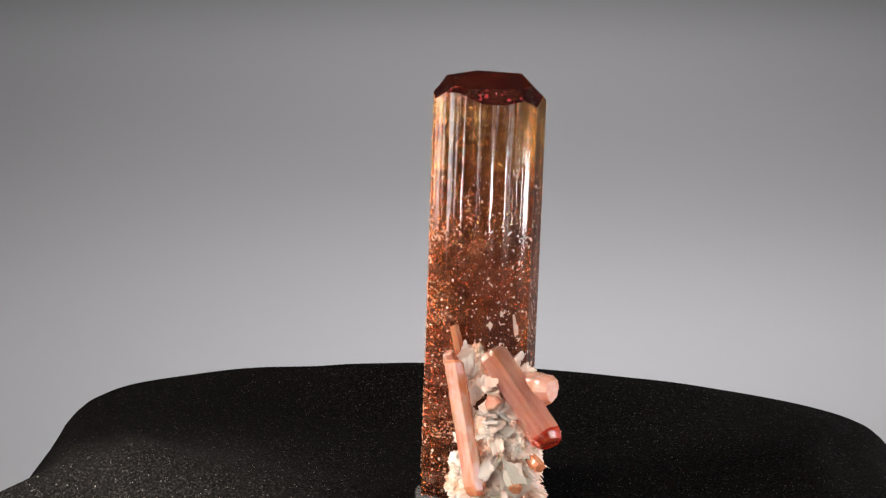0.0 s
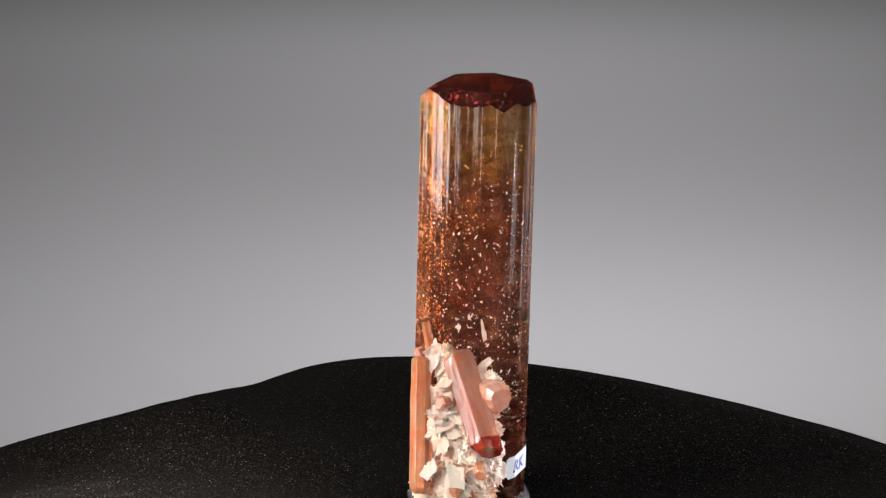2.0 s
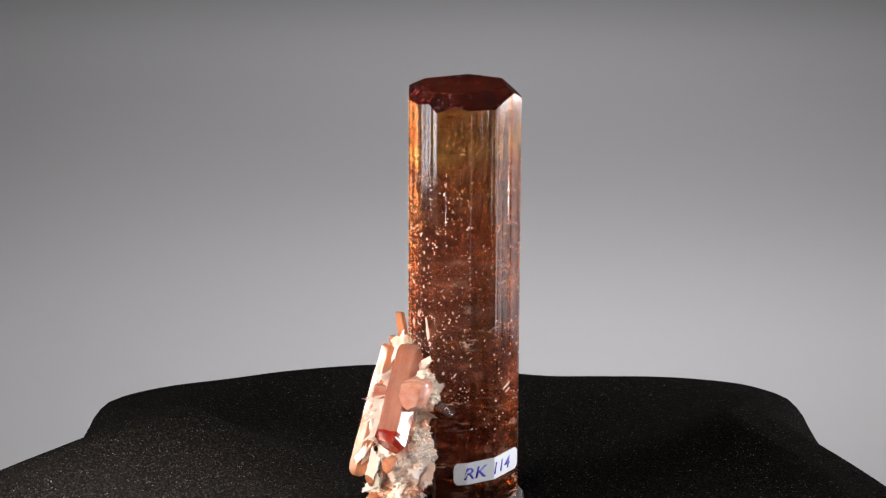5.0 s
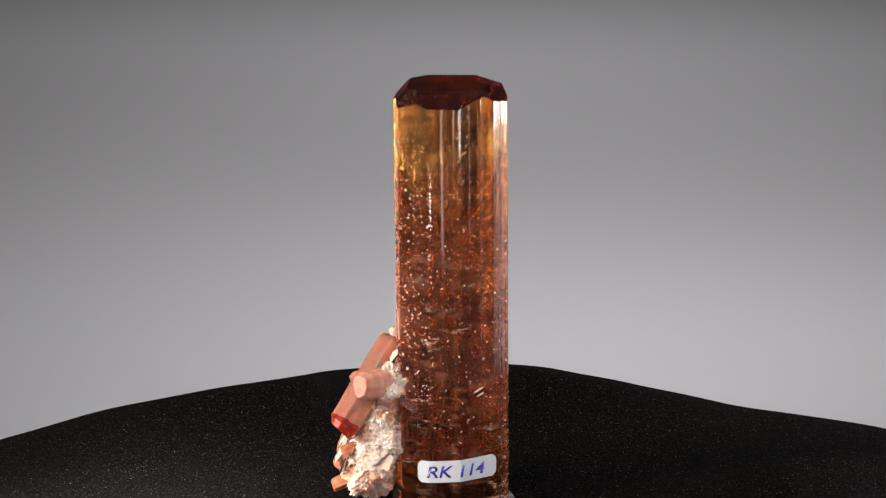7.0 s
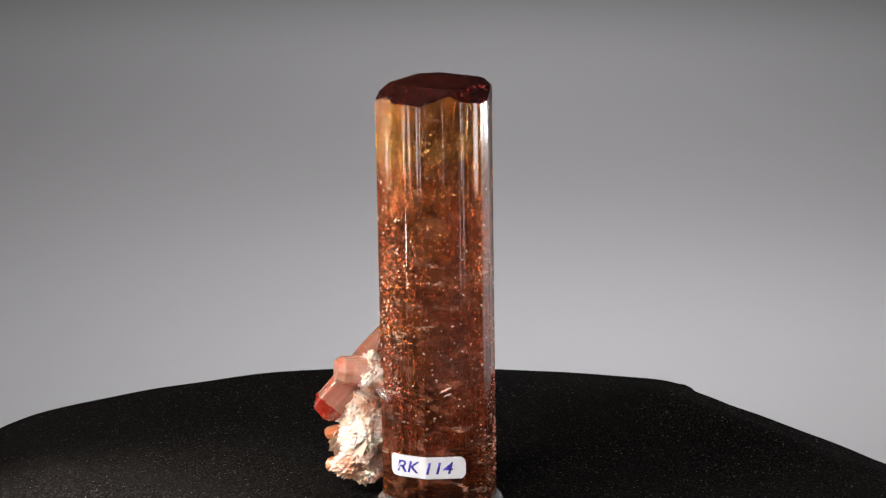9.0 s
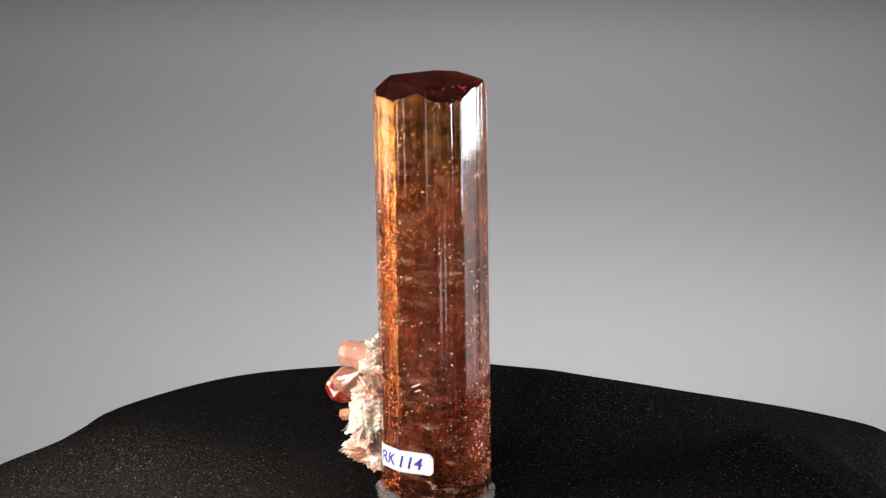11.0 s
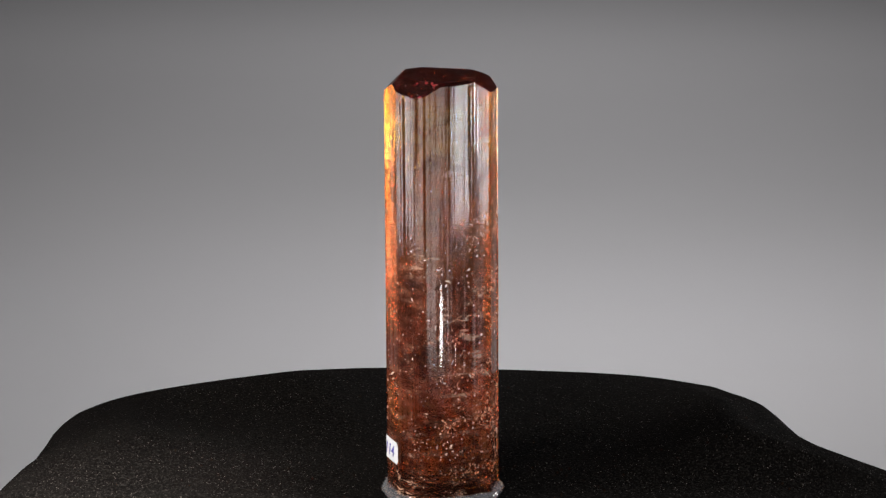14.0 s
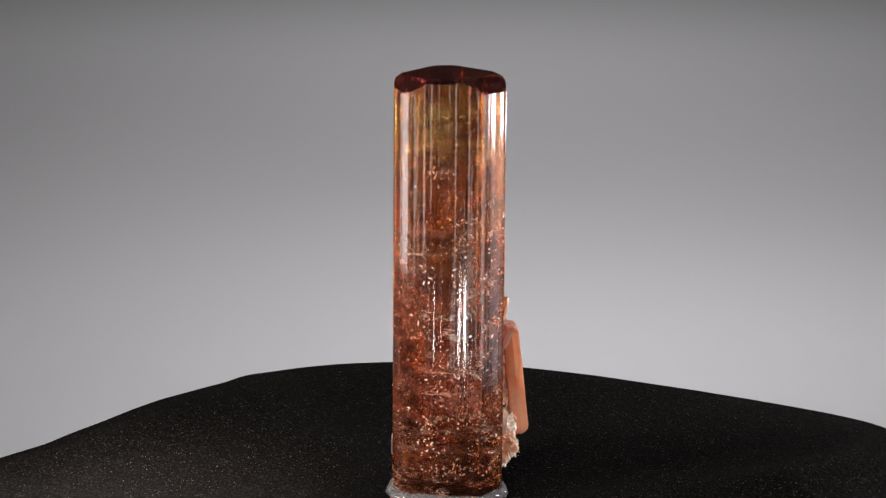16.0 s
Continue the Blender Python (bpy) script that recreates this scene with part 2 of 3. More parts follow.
def matrix_rock():
    k = Nodes("mica_matrix")
    n = k.noise(260, 6, rough=0.65)
    c = k.ramp(n, [(0.28, (0.66, 0.40, 0.30)), (0.42, (0.86, 0.64, 0.53)), (0.55, (0.92, 0.82, 0.74)), (0.72, (0.84, 0.70, 0.60))])
    c = k.mix(k.ramp(k.noise(190, 4, w=4.0), [(0.50, 0), (0.64, 0.85)]), c, (0.80, 0.40, 0.22))
    c = k.mix(k.ramp(k.noise(160, 4, w=14.0), [(0.52, 0), (0.64, 0.75)]), c, (0.56, 0.55, 0.45))
    k.set(Base_Color=c, Roughness=0.38, Subsurface_Weight=0.25, Subsurface_Radius=(0.002, 0.0012, 0.0008))
    layer = k.n("ShaderNodeTexWave", {"Vector": k.co, "Scale": 420.0, "Distortion": 9.0, "Detail": 4.0}, bands_direction="Z").outputs["Fac"]
    k.set(Normal=k.bump(layer, 0.3, 0.0004, k.bump(k.noise(900, 5), 0.6, 0.0008)))
    return k.m


def fleck(name, low, high):
    k = Nodes(name)
    c = k.mix(k.n("ShaderNodeNewGeometry").outputs["Random Per Island"], low, high)
    k.set(Base_Color=k.mix(k.noise(1500, 3), c, low), Roughness=0.3, Transmission_Weight=0.35)
    return k.m


def label_paper():
    k = Nodes("white_label_paper")
    k.set(Base_Color=k.mix(k.noise(900, 4), (0.52, 0.53, 0.58), (0.60, 0.61, 0.65)), Roughness=0.6)
    k.set(Normal=k.bump(k.noise(2500, 2), 0.15, 0.0001))
    return k.m


def ink():
    k = Nodes("blue_ink")
    k.set(Base_Color=k.mix(k.noise(2500, 3), (0.012, 0.010, 0.22), (0.05, 0.04, 0.42)), Roughness=0.5)
    return k.m


def glue():
    k = Nodes("clear_mounting_wax")
    n = k.noise(400, 4)
    k.set(Base_Color=k.mix(n, (0.40, 0.41, 0.45), (0.66, 0.67, 0.71)), Roughness=0.12, Transmission_Weight=0.85, IOR=1.45)
    k.set(Normal=k.bump(k.noise(300, 3), 0.4, 0.0006))
    return k.m


VELVET, PAPER, WALL, STONE, TERM, CRACK = velvet(), paper(), room_wall(), tourmaline(), dark_termination(), healed_crack()
ORANGE = small_crystal("orange_tourmaline", (0.92, 0.30, 0.12), (0.97, 0.54, 0.33), 0.6)
PINK = small_crystal("pink_tourmaline", (0.66, 0.22, 0.15), (0.88, 0.46, 0.34), 0.7)
ROSE = small_crystal("rose_tourmaline", (0.84, 0.32, 0.22), (0.96, 0.60, 0.47), 0.5)
PALE = small_crystal("pale_tourmaline", (0.74, 0.52, 0.48), (0.88, 0.72, 0.67), 0.9)
RED = small_crystal("red_tip_tourmaline", (0.40, 0.012, 0.008), (0.66, 0.07, 0.03), 0.65)
SPARKLE = fleck("amber_sparkle", (0.62, 0.22, 0.11), (0.95, 0.56, 0.36))
FLECK, CREAM, GREY, ROCK, LABEL, INK, GLUE = fleck("pale_fleck", (0.80, 0.48, 0.37), (0.94, 0.82, 0.74)), mica("cream_mica", [(0.90, 0.64, 0.52), (0.92, 0.78, 0.69), (0.95, 0.89, 0.83), (0.88, 0.68, 0.56)]), mica("grey_green_mica", [(0.58, 0.53, 0.45), (0.70, 0.65, 0.56), (0.82, 0.76, 0.68)]), matrix_rock(), label_paper(), ink(), glue()


# ---------------------------------------------------------------- building
def link(name, bm, material, parent=None, label="", smooth=False):
    bmesh.ops.recalc_face_normals(bm, faces=bm.faces)
    me = bpy.data.meshes.new(name)
    bm.to_mesh(me)
    bm.free()
    for m in material if isinstance(material, (list, tuple)) else [material]:
        me.materials.append(m)
    if smooth:
        me.polygons.foreach_set("use_smooth", [True] * len(me.polygons))
    ob = new(name, me)
    ob.parent = parent
    return tagged(ob, label)


def part(name, bm, material, parent, label="", smooth=False):
    return link(name, bm, material, parent, label, smooth)


def surface(bm, rows, closed=False):
    """Faces between rows of points; closed joins each row's ends."""
    vs = [[bm.verts.new(p) for p in r] for r in rows]
    n = len(rows[0])
    for a, b in zip(vs, vs[1:]):
        for i in range(n if closed else n - 1):
            j = (i + 1) % n
            bm.faces.new((a[i], a[j], b[j], b[i]))
    return vs


# ---------------------------------------------------------------- setting
def make_floor():
    """A grey paper sweep on a large table that runs back into the dark room."""
    prof = [(-1.6, -0.25), (0.0, -0.25), (1.0, -0.25), (2.3, -0.25)]
    for i in range(1, 9):
        a = radians(90 * i / 8)
        prof.append((2.3 + 0.35 * math.sin(a), -0.25 + 0.35 * (1 - math.cos(a))))
    under = [(y + 0.002 * (z > -0.2), z - 0.002) for y, z in prof]
    bm = bmesh.new()
    surface(bm, [[(x, y, z) for y, z in prof + under[::-1]] for x in (-2.2, 0, 2.2)], True)
    tagged(link("floor", bm, PAPER), "matt light grey seamless paper sweep on the table", "backdrop", kind="structure")


def make_room():
    lo, hi, t = (-2.6, -2.2, -1.0), (2.6, 3.2, 1.9), 0.1
    walls = {"wall_west": ((lo[0] - t, lo[1], lo[2]), (lo[0], hi[1], hi[2])), "wall_east": ((hi[0], lo[1], lo[2]), (hi[0] + t, hi[1], hi[2])),
             "wall_south": ((lo[0] - t, lo[1] - t, lo[2]), (hi[0] + t, lo[1], hi[2])), "wall_north": ((lo[0] - t, hi[1], lo[2]), (hi[0] + t, hi[1] + t, hi[2])),
             "ceiling": ((lo[0] - t, lo[1] - t, hi[2] + 0.003), (hi[0] + t, hi[1] + t, hi[2] + t)), "room_floor": ((lo[0] - t, lo[1] - t, lo[2] - t), (hi[0] + t, hi[1] + t, lo[2] - 0.003))}
    for name, (a, b) in walls.items():
        bm = bmesh.new()
        bmesh.ops.create_cube(bm, size=1, matrix=Matrix.LocRotScale([(p + q) / 2 for p, q in zip(a, b)], None, [q - p for p, q in zip(a, b)]))
        tagged(link(name, bm, WALL), "plain dark grey painted studio room surface", "wall", kind="structure")


# ---------------------------------------------------------------- velvet stand
# the cloth is drawn over five corners: angle, then reach and height in mm at the corner and at two places on the side after it
PED_CORNERS = [(40.9, (102.3, -8.9), (80.4, -3.3), (70.6, 0.0)), (126.9, (109.9, -10.4), (85.7, -6.4), (71.8, -0.3)),
               (196.3, (112.4, -13.5), (70.1, -0.8), (86.9, -4.8)), (264.9, (113.7, -13.3), (95.5, -8.8), (76.2, -1.7)),
               (333.3, (95.1, -7.0), (77.8, -2.4), (81.7, -4.2))]
BASE = -3.5          # height of the velvet's top in mm, below the specimen's zero


def rim_knots():
    out = []
    for i, (a, *spots) in enumerate(PED_CORNERS):
        nxt = PED_CORNERS[(i + 1) % 5][0] + (360 if i == 4 else 0)
        out += [(a + (nxt - a) * f, *s) for f, s in zip((0, 0.3, 0.7), spots)]
    return [(a + turn, r, z) for turn in (-360, 0, 360) for a, r, z in out]


KNOTS = rim_knots()


def rim_at(a):
    """Reach and height of the stand's rim in mm at the angle a (degrees), as a smooth curve."""
    i = max(j for j, q in enumerate(KNOTS) if q[0] <= a)
    p, q, r, s = KNOTS[i - 1:i + 3]
    h = r[0] - q[0]
    t = (a - q[0]) / h
    out = []
    for n in (1, 2):
        m0, m1 = (r[n] - p[n]) / (r[0] - p[0]), (s[n] - q[n]) / (s[0] - q[0])
        out.append((2 * t ** 3 - 3 * t ** 2 + 1) * q[n] + (t ** 3 - 2 * t ** 2 + t) * h * m0 + (3 * t ** 2 - 2 * t ** 3) * r[n] + (t ** 3 - t ** 2) * h * m1)
    return out


def make_stand():
    bm = bmesh.new()
    n = 360
    rows = []
    rims = [rim_at(360 * i / n) for i in range(n)]
    def ring(inner, off, drop):
        """inner: share of the reach for rings of the top, or 1 on the edge; off, drop: mm out from and below the rim."""
        row = []
        for i, (r, z) in enumerate(rims):
            a = 2 * math.pi * i / n
            c, s = math.cos(a), math.sin(a)
            edge = (r - 10.3, z + 2.58)
            if inner < 1:
                q, k = edge[0] * inner, inner ** 3
                h = BASE + (edge[1] - BASE) * k * (1.6 - 0.6 * inner)
            else:
                q, h = r + off, z + drop
            soft = noise.noise(Vector((c * q * 0.05, s * q * 0.05, 2.0))) * 0.35 * inner + noise.noise(Vector((c * 7, s * 7, h * 0.12))) * 0.22 * inner ** 4
            row.append(((q + soft) * c * MM, (q + soft) * s * MM, (h + soft * 0.6) * MM))
        return row
    for k in (0.02, 0.15, 0.3, 0.45, 0.58, 0.70, 0.80, 0.88, 0.95):
        rows.append(ring(k, 0, 0))
    for off, drop in ((-10.3, 2.58), (-7.6, 1.7), (-5.1, 0.9), (-2.5, 0.4), (0, 0), (2.7, -1.3), (5.2, -3.2), (7.4, -5.4), (9.0, -7.7), (12.0, -11.5), (17.0, -17.0), (24.0, -25.0), (31.0, -34.0), (40.0, -48.0)):
        rows.append(ring(1, off, drop))
    vs = surface(bm, rows, True)
    bm.faces.new(vs[0])
    bm.faces.new(vs[-1])
    stand = tagged(new("display_stand"), "five-sided display stand draped with black velvet, rounded corners", "display stand")
    part("velvet_cover", bm, VELVET, stand, "", True)
    bm = bmesh.new()
    bmesh.ops.create_cone(bm, cap_ends=True, segments=64, radius1=0.075, radius2=0.062, depth=0.182, matrix=Matrix.Translation((0, 0, -0.159)))
    part("turntable_base", bm, WALL, stand, "dark round turntable base")
    return stand


# ---------------------------------------------------------------- main crystal
SECTION = [(318, 10.7), (348, 9.8), (20, 9.55), (60, 10.3), (81, 10.75), (93, 10.6), (118, 9.7), (147, 9.1), (160, 9.1), (171, 9.9), (203, 10.35), (212, 9.85), (235, 9.1), (262, 9.0), (284, 9.05), (297, 9.45)]


def axis_at(z):
    return 3.25 + 0.0226 * z, -0.93 - 0.0168 * z


def section_radius(a, size=1.004):
    pts = [(size * r * math.cos(radians(t)), size * r * math.sin(radians(t))) for t, r in SECTION]
    d = (math.cos(radians(a)), math.sin(radians(a)))
    best = 20.0
    for (x1, y1), (x2, y2) in zip(pts, pts[1:] + pts[:1]):
        ex, ey = x2 - x1, y2 - y1
        den = d[0] * ey - d[1] * ex
        if abs(den) < 1e-9:
            continue
        t = (x1 * ey - y1 * ex) / den
        u = (x1 * d[1] - y1 * d[0]) / den
        if t > 0 and -1e-6 <= u <= 1 + 1e-6:
            best = min(best, t)
    return best


def make_prism(parent):
    rng = random.Random(4)
    angles, a = [], 0.0
    while a < 359.2:
        angles.append(a)
        a += rng.choice((0.3, 0.5, 0.8, 1.2, 1.8, 2.6))
    angles = sorted(set(angles) | {t for t, _ in SECTION})
    step, level = [], 0.0
    for _ in angles:
        if rng.random() < 0.5:
            level = rng.choice((-0.16, -0.10, -0.05, 0.0, 0.05))
        step.append(level)
    # some faces are smooth, the others deeply striated
    step = [s * (0.42 if 118 <= t < 150 else 0.30 if 150 <= t <= 196 or 316 <= t <= 350 else 0.5 if 262 <= t < 316 or 86 <= t < 118 else 1.0) for s, t in zip(step, angles)]
    bm = bmesh.new()
    rows = []
    top = 76.0
    for z in [BASE - 0.3, 3, 8, 15, 22, 30, 38, 46, 54, 62, 69, top]:
        cx, cy = axis_at(z)
        row = []
        for t, s in zip(angles, step):
            wob = noise.noise(Vector((t * 0.11, z * 0.035, 3.0))) * 0.05
            r = section_radius(t) + s * (0.7 + 0.5 * noise.noise(Vector((t * 0.3, z * 0.02, 8.0)))) + wob
            row.append(((cx + r * math.cos(radians(t))) * MM, (cy + r * math.sin(radians(t))) * MM, z * MM))
        rows.append(row)
    vs = surface(bm, rows, True)
    bm.faces.new(vs[0])
    bm.faces.new(vs[-1])
    bmesh.ops.recalc_face_normals(bm, faces=bm.faces)
    # the termination: a nearly level end face and inclined faces round it (azimuth, slope, reach from the axis at the end face)
    ztop = 72.6
    cx, cy = axis_at(ztop)
    cuts = [(300, 1.5, 0.0)] + TERMINATION
    for az, slope, reach in cuts:
        n = Vector((math.sin(radians(slope)) * math.cos(radians(az)), math.sin(radians(slope)) * math.sin(radians(az)), math.cos(radians(slope))))
        p = Vector(((cx + reach * math.cos(radians(az))) * MM, (cy + reach * math.sin(radians(az))) * MM, ztop * MM))
        got = bmesh.ops.bisect_plane(bm, geom=bm.verts[:] + bm.edges[:] + bm.faces[:], plane_co=p, plane_no=n, clear_outer=True, dist=1e-7)
        edges = [e for e in got["geom_cut"] if isinstance(e, bmesh.types.BMEdge)]
        for f in bmesh.ops.contextual_create(bm, geom=edges)["faces"]:
            f.material_index = 1
    return part("main_crystal", bm, [STONE, TERM], parent, "striated transparent brown-red tourmaline prism with dark red flat top")


TERMINATION = [(274, 44, 6.3), (322, 45, 7.5), (8, 45, 6.4), (76, 40, 7.8), (185, 42, 7.1), (130, 20, 8.4), (230, 24, 7.4)]


# ---------------------------------------------------------------- label
def on_prism(a, z, out):
    cx, cy = axis_at(z)
    r = section_radius(a) + out
    return ((cx + r * math.cos(radians(a))) * MM, (cy + r * math.sin(radians(a))) * MM, z * MM)


def label_place(u, v, out):
    """u along the label 0..1, v up it 0..1."""
    a = -25 + 85 * u
    z = 2.8 + 0.8 * u + 4.0 * v
    return on_prism(a, z, out)


def make_label(parent):
    bm = bmesh.new()
    nu, nv = 36, 8
    rows = []
    for out in (0.12, 0.18):
        grid = []
        for j in range(nv + 1):
            row = []
            for i in range(nu + 1):
                u, v = i / nu, j / nv
                # rounded ends at the top corners
                e = max(0.0, abs(v - 0.5) * 2 - 0.45) / 0.55
                inset = 0.045 * e ** 2.5
                row.append(label_place(inset + u * (1 - 2 * inset), v, out))
            grid.append(row)
        rows.append(surface(bm, grid))
    lo, hi = rows
    loop = lambda g: g[0] + [r[-1] for r in g[1:]] + g[-1][-2::-1] + [r[0] for r in g[-2:0:-1]]
    a, b = loop(lo), loop(hi)
    for i in range(len(a)):
        j = (i + 1) % len(a)
        bm.faces.new((a[i], a[j], b[j], b[i]))
    lab = part("paper_label", bm, LABEL, parent, "small white paper collection label")
    cu = bpy.data.curves.new("lettering", "FONT")
    cu.body, cu.size, cu.shear, cu.extrude, cu.offset, cu.resolution_u = "RK 114", 1.0, 0.2, 0.0, 0.012, 6
    tmp = new("lettering_source", cu)
    me = tmp.to_mesh()
    bm = bmesh.new()
    bm.from_mesh(me)
    tmp.to_mesh_clear()
    bpy.data.objects.remove(tmp)
    bmesh.ops.triangulate(bm, faces=bm.faces[:])
    xs = [v.co.x for v in bm.verts]
    ys = [v.co.y for v in bm.verts]
    x0, x1, y0, y1 = min(xs), max(xs), min(ys), max(ys)
    got = bmesh.ops.extrude_face_region(bm, geom=bm.faces[:])
    for v in got["geom"]:
        if isinstance(v, bmesh.types.BMVert):
            v.co.z = 0.03
    for v in bm.verts:
        u, w = (v.co.x - x0) / (x1 - x0), (v.co.y - y0) / (y1 - y0)
        v.co = label_place(0.12 + 0.74 * u, 0.22 + 0.54 * w, 0.175 + v.co.z)
    part("lettering", bm, INK, lab, "handwritten blue ink lettering RK 114")


def make_inclusions(prism):
    """Pale flakes just in the crystal's skin, and a few scratches."""
    rng = random.Random(31)
    spots = [(306, 30.5, 0.42, 2.3, 8), (279, 31.0, 0.5, 0.9, 0), (41, 19.6, 0.25, 1.2, -60), (44, 18.8, 0.2, 0.9, -70), (291, 33.0, 0.4, 0.7, 20)]
    for _ in range(46):
        spots.append((rng.uniform(258, 352), rng.uniform(22, 50), rng.uniform(0.08, 0.24), rng.uniform(0.15, 0.5), rng.uniform(-60, 60)))
    for _ in range(34):
        spots.append((rng.uniform(90, 250), rng.uniform(4, 46), rng.uniform(0.10, 0.25), rng.uniform(0.15, 0.5), rng.uniform(-90, 90)))
    for a0, a1, z0, z1, count in ((256, 354, 20, 58, 80), (88, 252, 3, 58, 80), (2, 88, 12, 50, 30)):
        for _ in range(count):
            size = rng.choice((0.06, 0.08, 0.10, 0.14, 0.18))
            spots.append((rng.uniform(a0, a1), z0 + (z1 - z0) * rng.random() ** 1.4, size * rng.uniform(0.6, 1.2), size * rng.uniform(0.8, 2.2), rng.uniform(-90, 90)))
    for a, z, w, h, lean in spots:
        bm = bmesh.new()
        n, salt = 12, rng.uniform(0, 99)
        lo, hi = [], []
        for i in range(n):
            t = 2 * math.pi * i / n
            r = 0.8 + 0.7 * noise.noise(Vector((math.cos(t) * 1.5, math.sin(t) * 1.5, salt)))
            x, y = w * r * math.cos(t), h * r * math.sin(t)
            u = x * math.cos(radians(lean)) - y * math.sin(radians(lean))
            v = x * math.sin(radians(lean)) + y * math.cos(radians(lean))
            lo.append(on_prism(a + math.degrees(u / 10), z + v, -0.10))
            hi.append(on_prism(a + math.degrees(u / 10), z + v, 0.07))
        vs = surface(bm, [lo, hi], True)
        bm.faces.new(vs[0])
        bm.faces.new(vs[1])
        part("pale_inclusion", bm, FLECK, prism)


def speck_part(prism, name, spots, material, label, rng):
    bm = bmesh.new()
    for a, z, size in spots:
        lean, long = rng.uniform(0, 6.3), rng.uniform(1.0, 2.4)
        lo, hi = [], []
        for i in range(6):
            t = math.pi * i / 3
            x, y = size * math.cos(t) * rng.uniform(0.6, 1.3), size * long * math.sin(t) * rng.uniform(0.6, 1.3)
            u, v = x * math.cos(lean) - y * math.sin(lean), x * math.sin(lean) + y * math.cos(lean)
            lo.append(on_prism(a + math.degrees(u / 10), z + v, -0.08))
            hi.append(on_prism(a + math.degrees(u / 10), z + v, 0.05))
        vs = surface(bm, [lo, hi], True)
        bm.faces.new(vs[1])
    tagged(part(name, bm, material, prism, label), kind="stuff")


def make_specks(prism):
    """Countless tiny specks in the crystal's skin: pale ones beside the cluster, on the faces away from it amber swarms
    coloured as inner glints.
    """
    rng = random.Random(53)
    spots = []
    for a0, a1, z0, z1, count in ((244, 352, 18, 58, 420), (88, 244, 2, 60, 200), (-8, 88, 10, 52, 90)):
        spots += [(rng.uniform(a0, a1), z0 + (z1 - z0) * rng.random() ** 1.3, rng.choice((0.05, 0.06, 0.07, 0.09, 0.12))) for _ in range(count)]
    speck_part(prism, "pale_specks", spots, FLECK, "tiny pale specks in the crystal skin", rng)
    # warm patches in swarms that stand for glints from inside the crystal
    spots = []
    for _ in range(46):
        a, z, slope = rng.uniform(92, 258), rng.uniform(2, 58), rng.uniform(-0.05, 0.09)
        for _ in range(20):
            d = rng.gauss(0, 8)
            spots.append((a + d, max(1.0, z + slope * d + rng.gauss(0, 0.6)), rng.choice((0.05, 0.06, 0.08, 0.10, 0.14))))
    speck_part(prism, "amber_sparkles", spots, SPARKLE, "swarms of tiny amber patches that stand for glints inside the crystal", rng)


def make_cracks(prism):
    """Wavy healed cracks that lie across the crystal, most of them in its lower two thirds."""
    rng = random.Random(77)
    heights = [1.5, 4, 6, 8, 10, 12, 15, 17, 19, 22, 25, 27, 29, 32, 35, 38, 41, 43, 46, 49, 53, 56, 59, 62, 65]
    for h in heights:
        bm = bmesh.new()
        cx, cy = axis_at(h)
        turn, tilt, salt = rng.uniform(0, 6.28), rng.uniform(0.05, 0.75), rng.uniform(0, 90)
        if h > 55:
            tilt *= 0.4
        ox, oy, size, lift = rng.uniform(-2.5, 2.5), rng.uniform(-2.5, 2.5), rng.uniform(4.5, 7.5), rng.uniform(0.3, 0.8)
        def spot_at(i, k, d):
            t = 2 * math.pi * i / 36
            r = size * k * (0.85 + 0.5 * noise.noise(Vector((math.cos(t) * 1.4, math.sin(t) * 1.4, salt))))
            x, y = ox + r * math.cos(t), oy + r * math.sin(t)
            far = math.hypot(x, y)
            if far > 8.1:
                x, y = x * 8.1 / far, y * 8.1 / far
            z = h + d + tilt * (x * math.cos(turn) + y * math.sin(turn)) + lift * noise.fractal(Vector((x * 0.35, y * 0.35, salt)), 0.8, 2.2, 4)
            return ((cx + x) * MM, (cy + y) * MM, max(z, BASE + 0.4) * MM)
        rows = [[spot_at(i, k, 0.0) for i in range(36)] for k in (0.04, 0.2, 0.35, 0.5, 0.65, 0.8, 0.9, 1.0)]
        rows += [[spot_at(i, k, 0.05) for i in range(36)] for k in (1.0, 0.9, 0.8, 0.65, 0.5, 0.35, 0.2, 0.04)]
        vs = surface(bm, rows, True)
        bm.faces.new(vs[0])
        bm.faces.new(vs[-1])
        part("healed_crack", bm, CRACK, prism, "glinting healed crack inside the crystal", True)


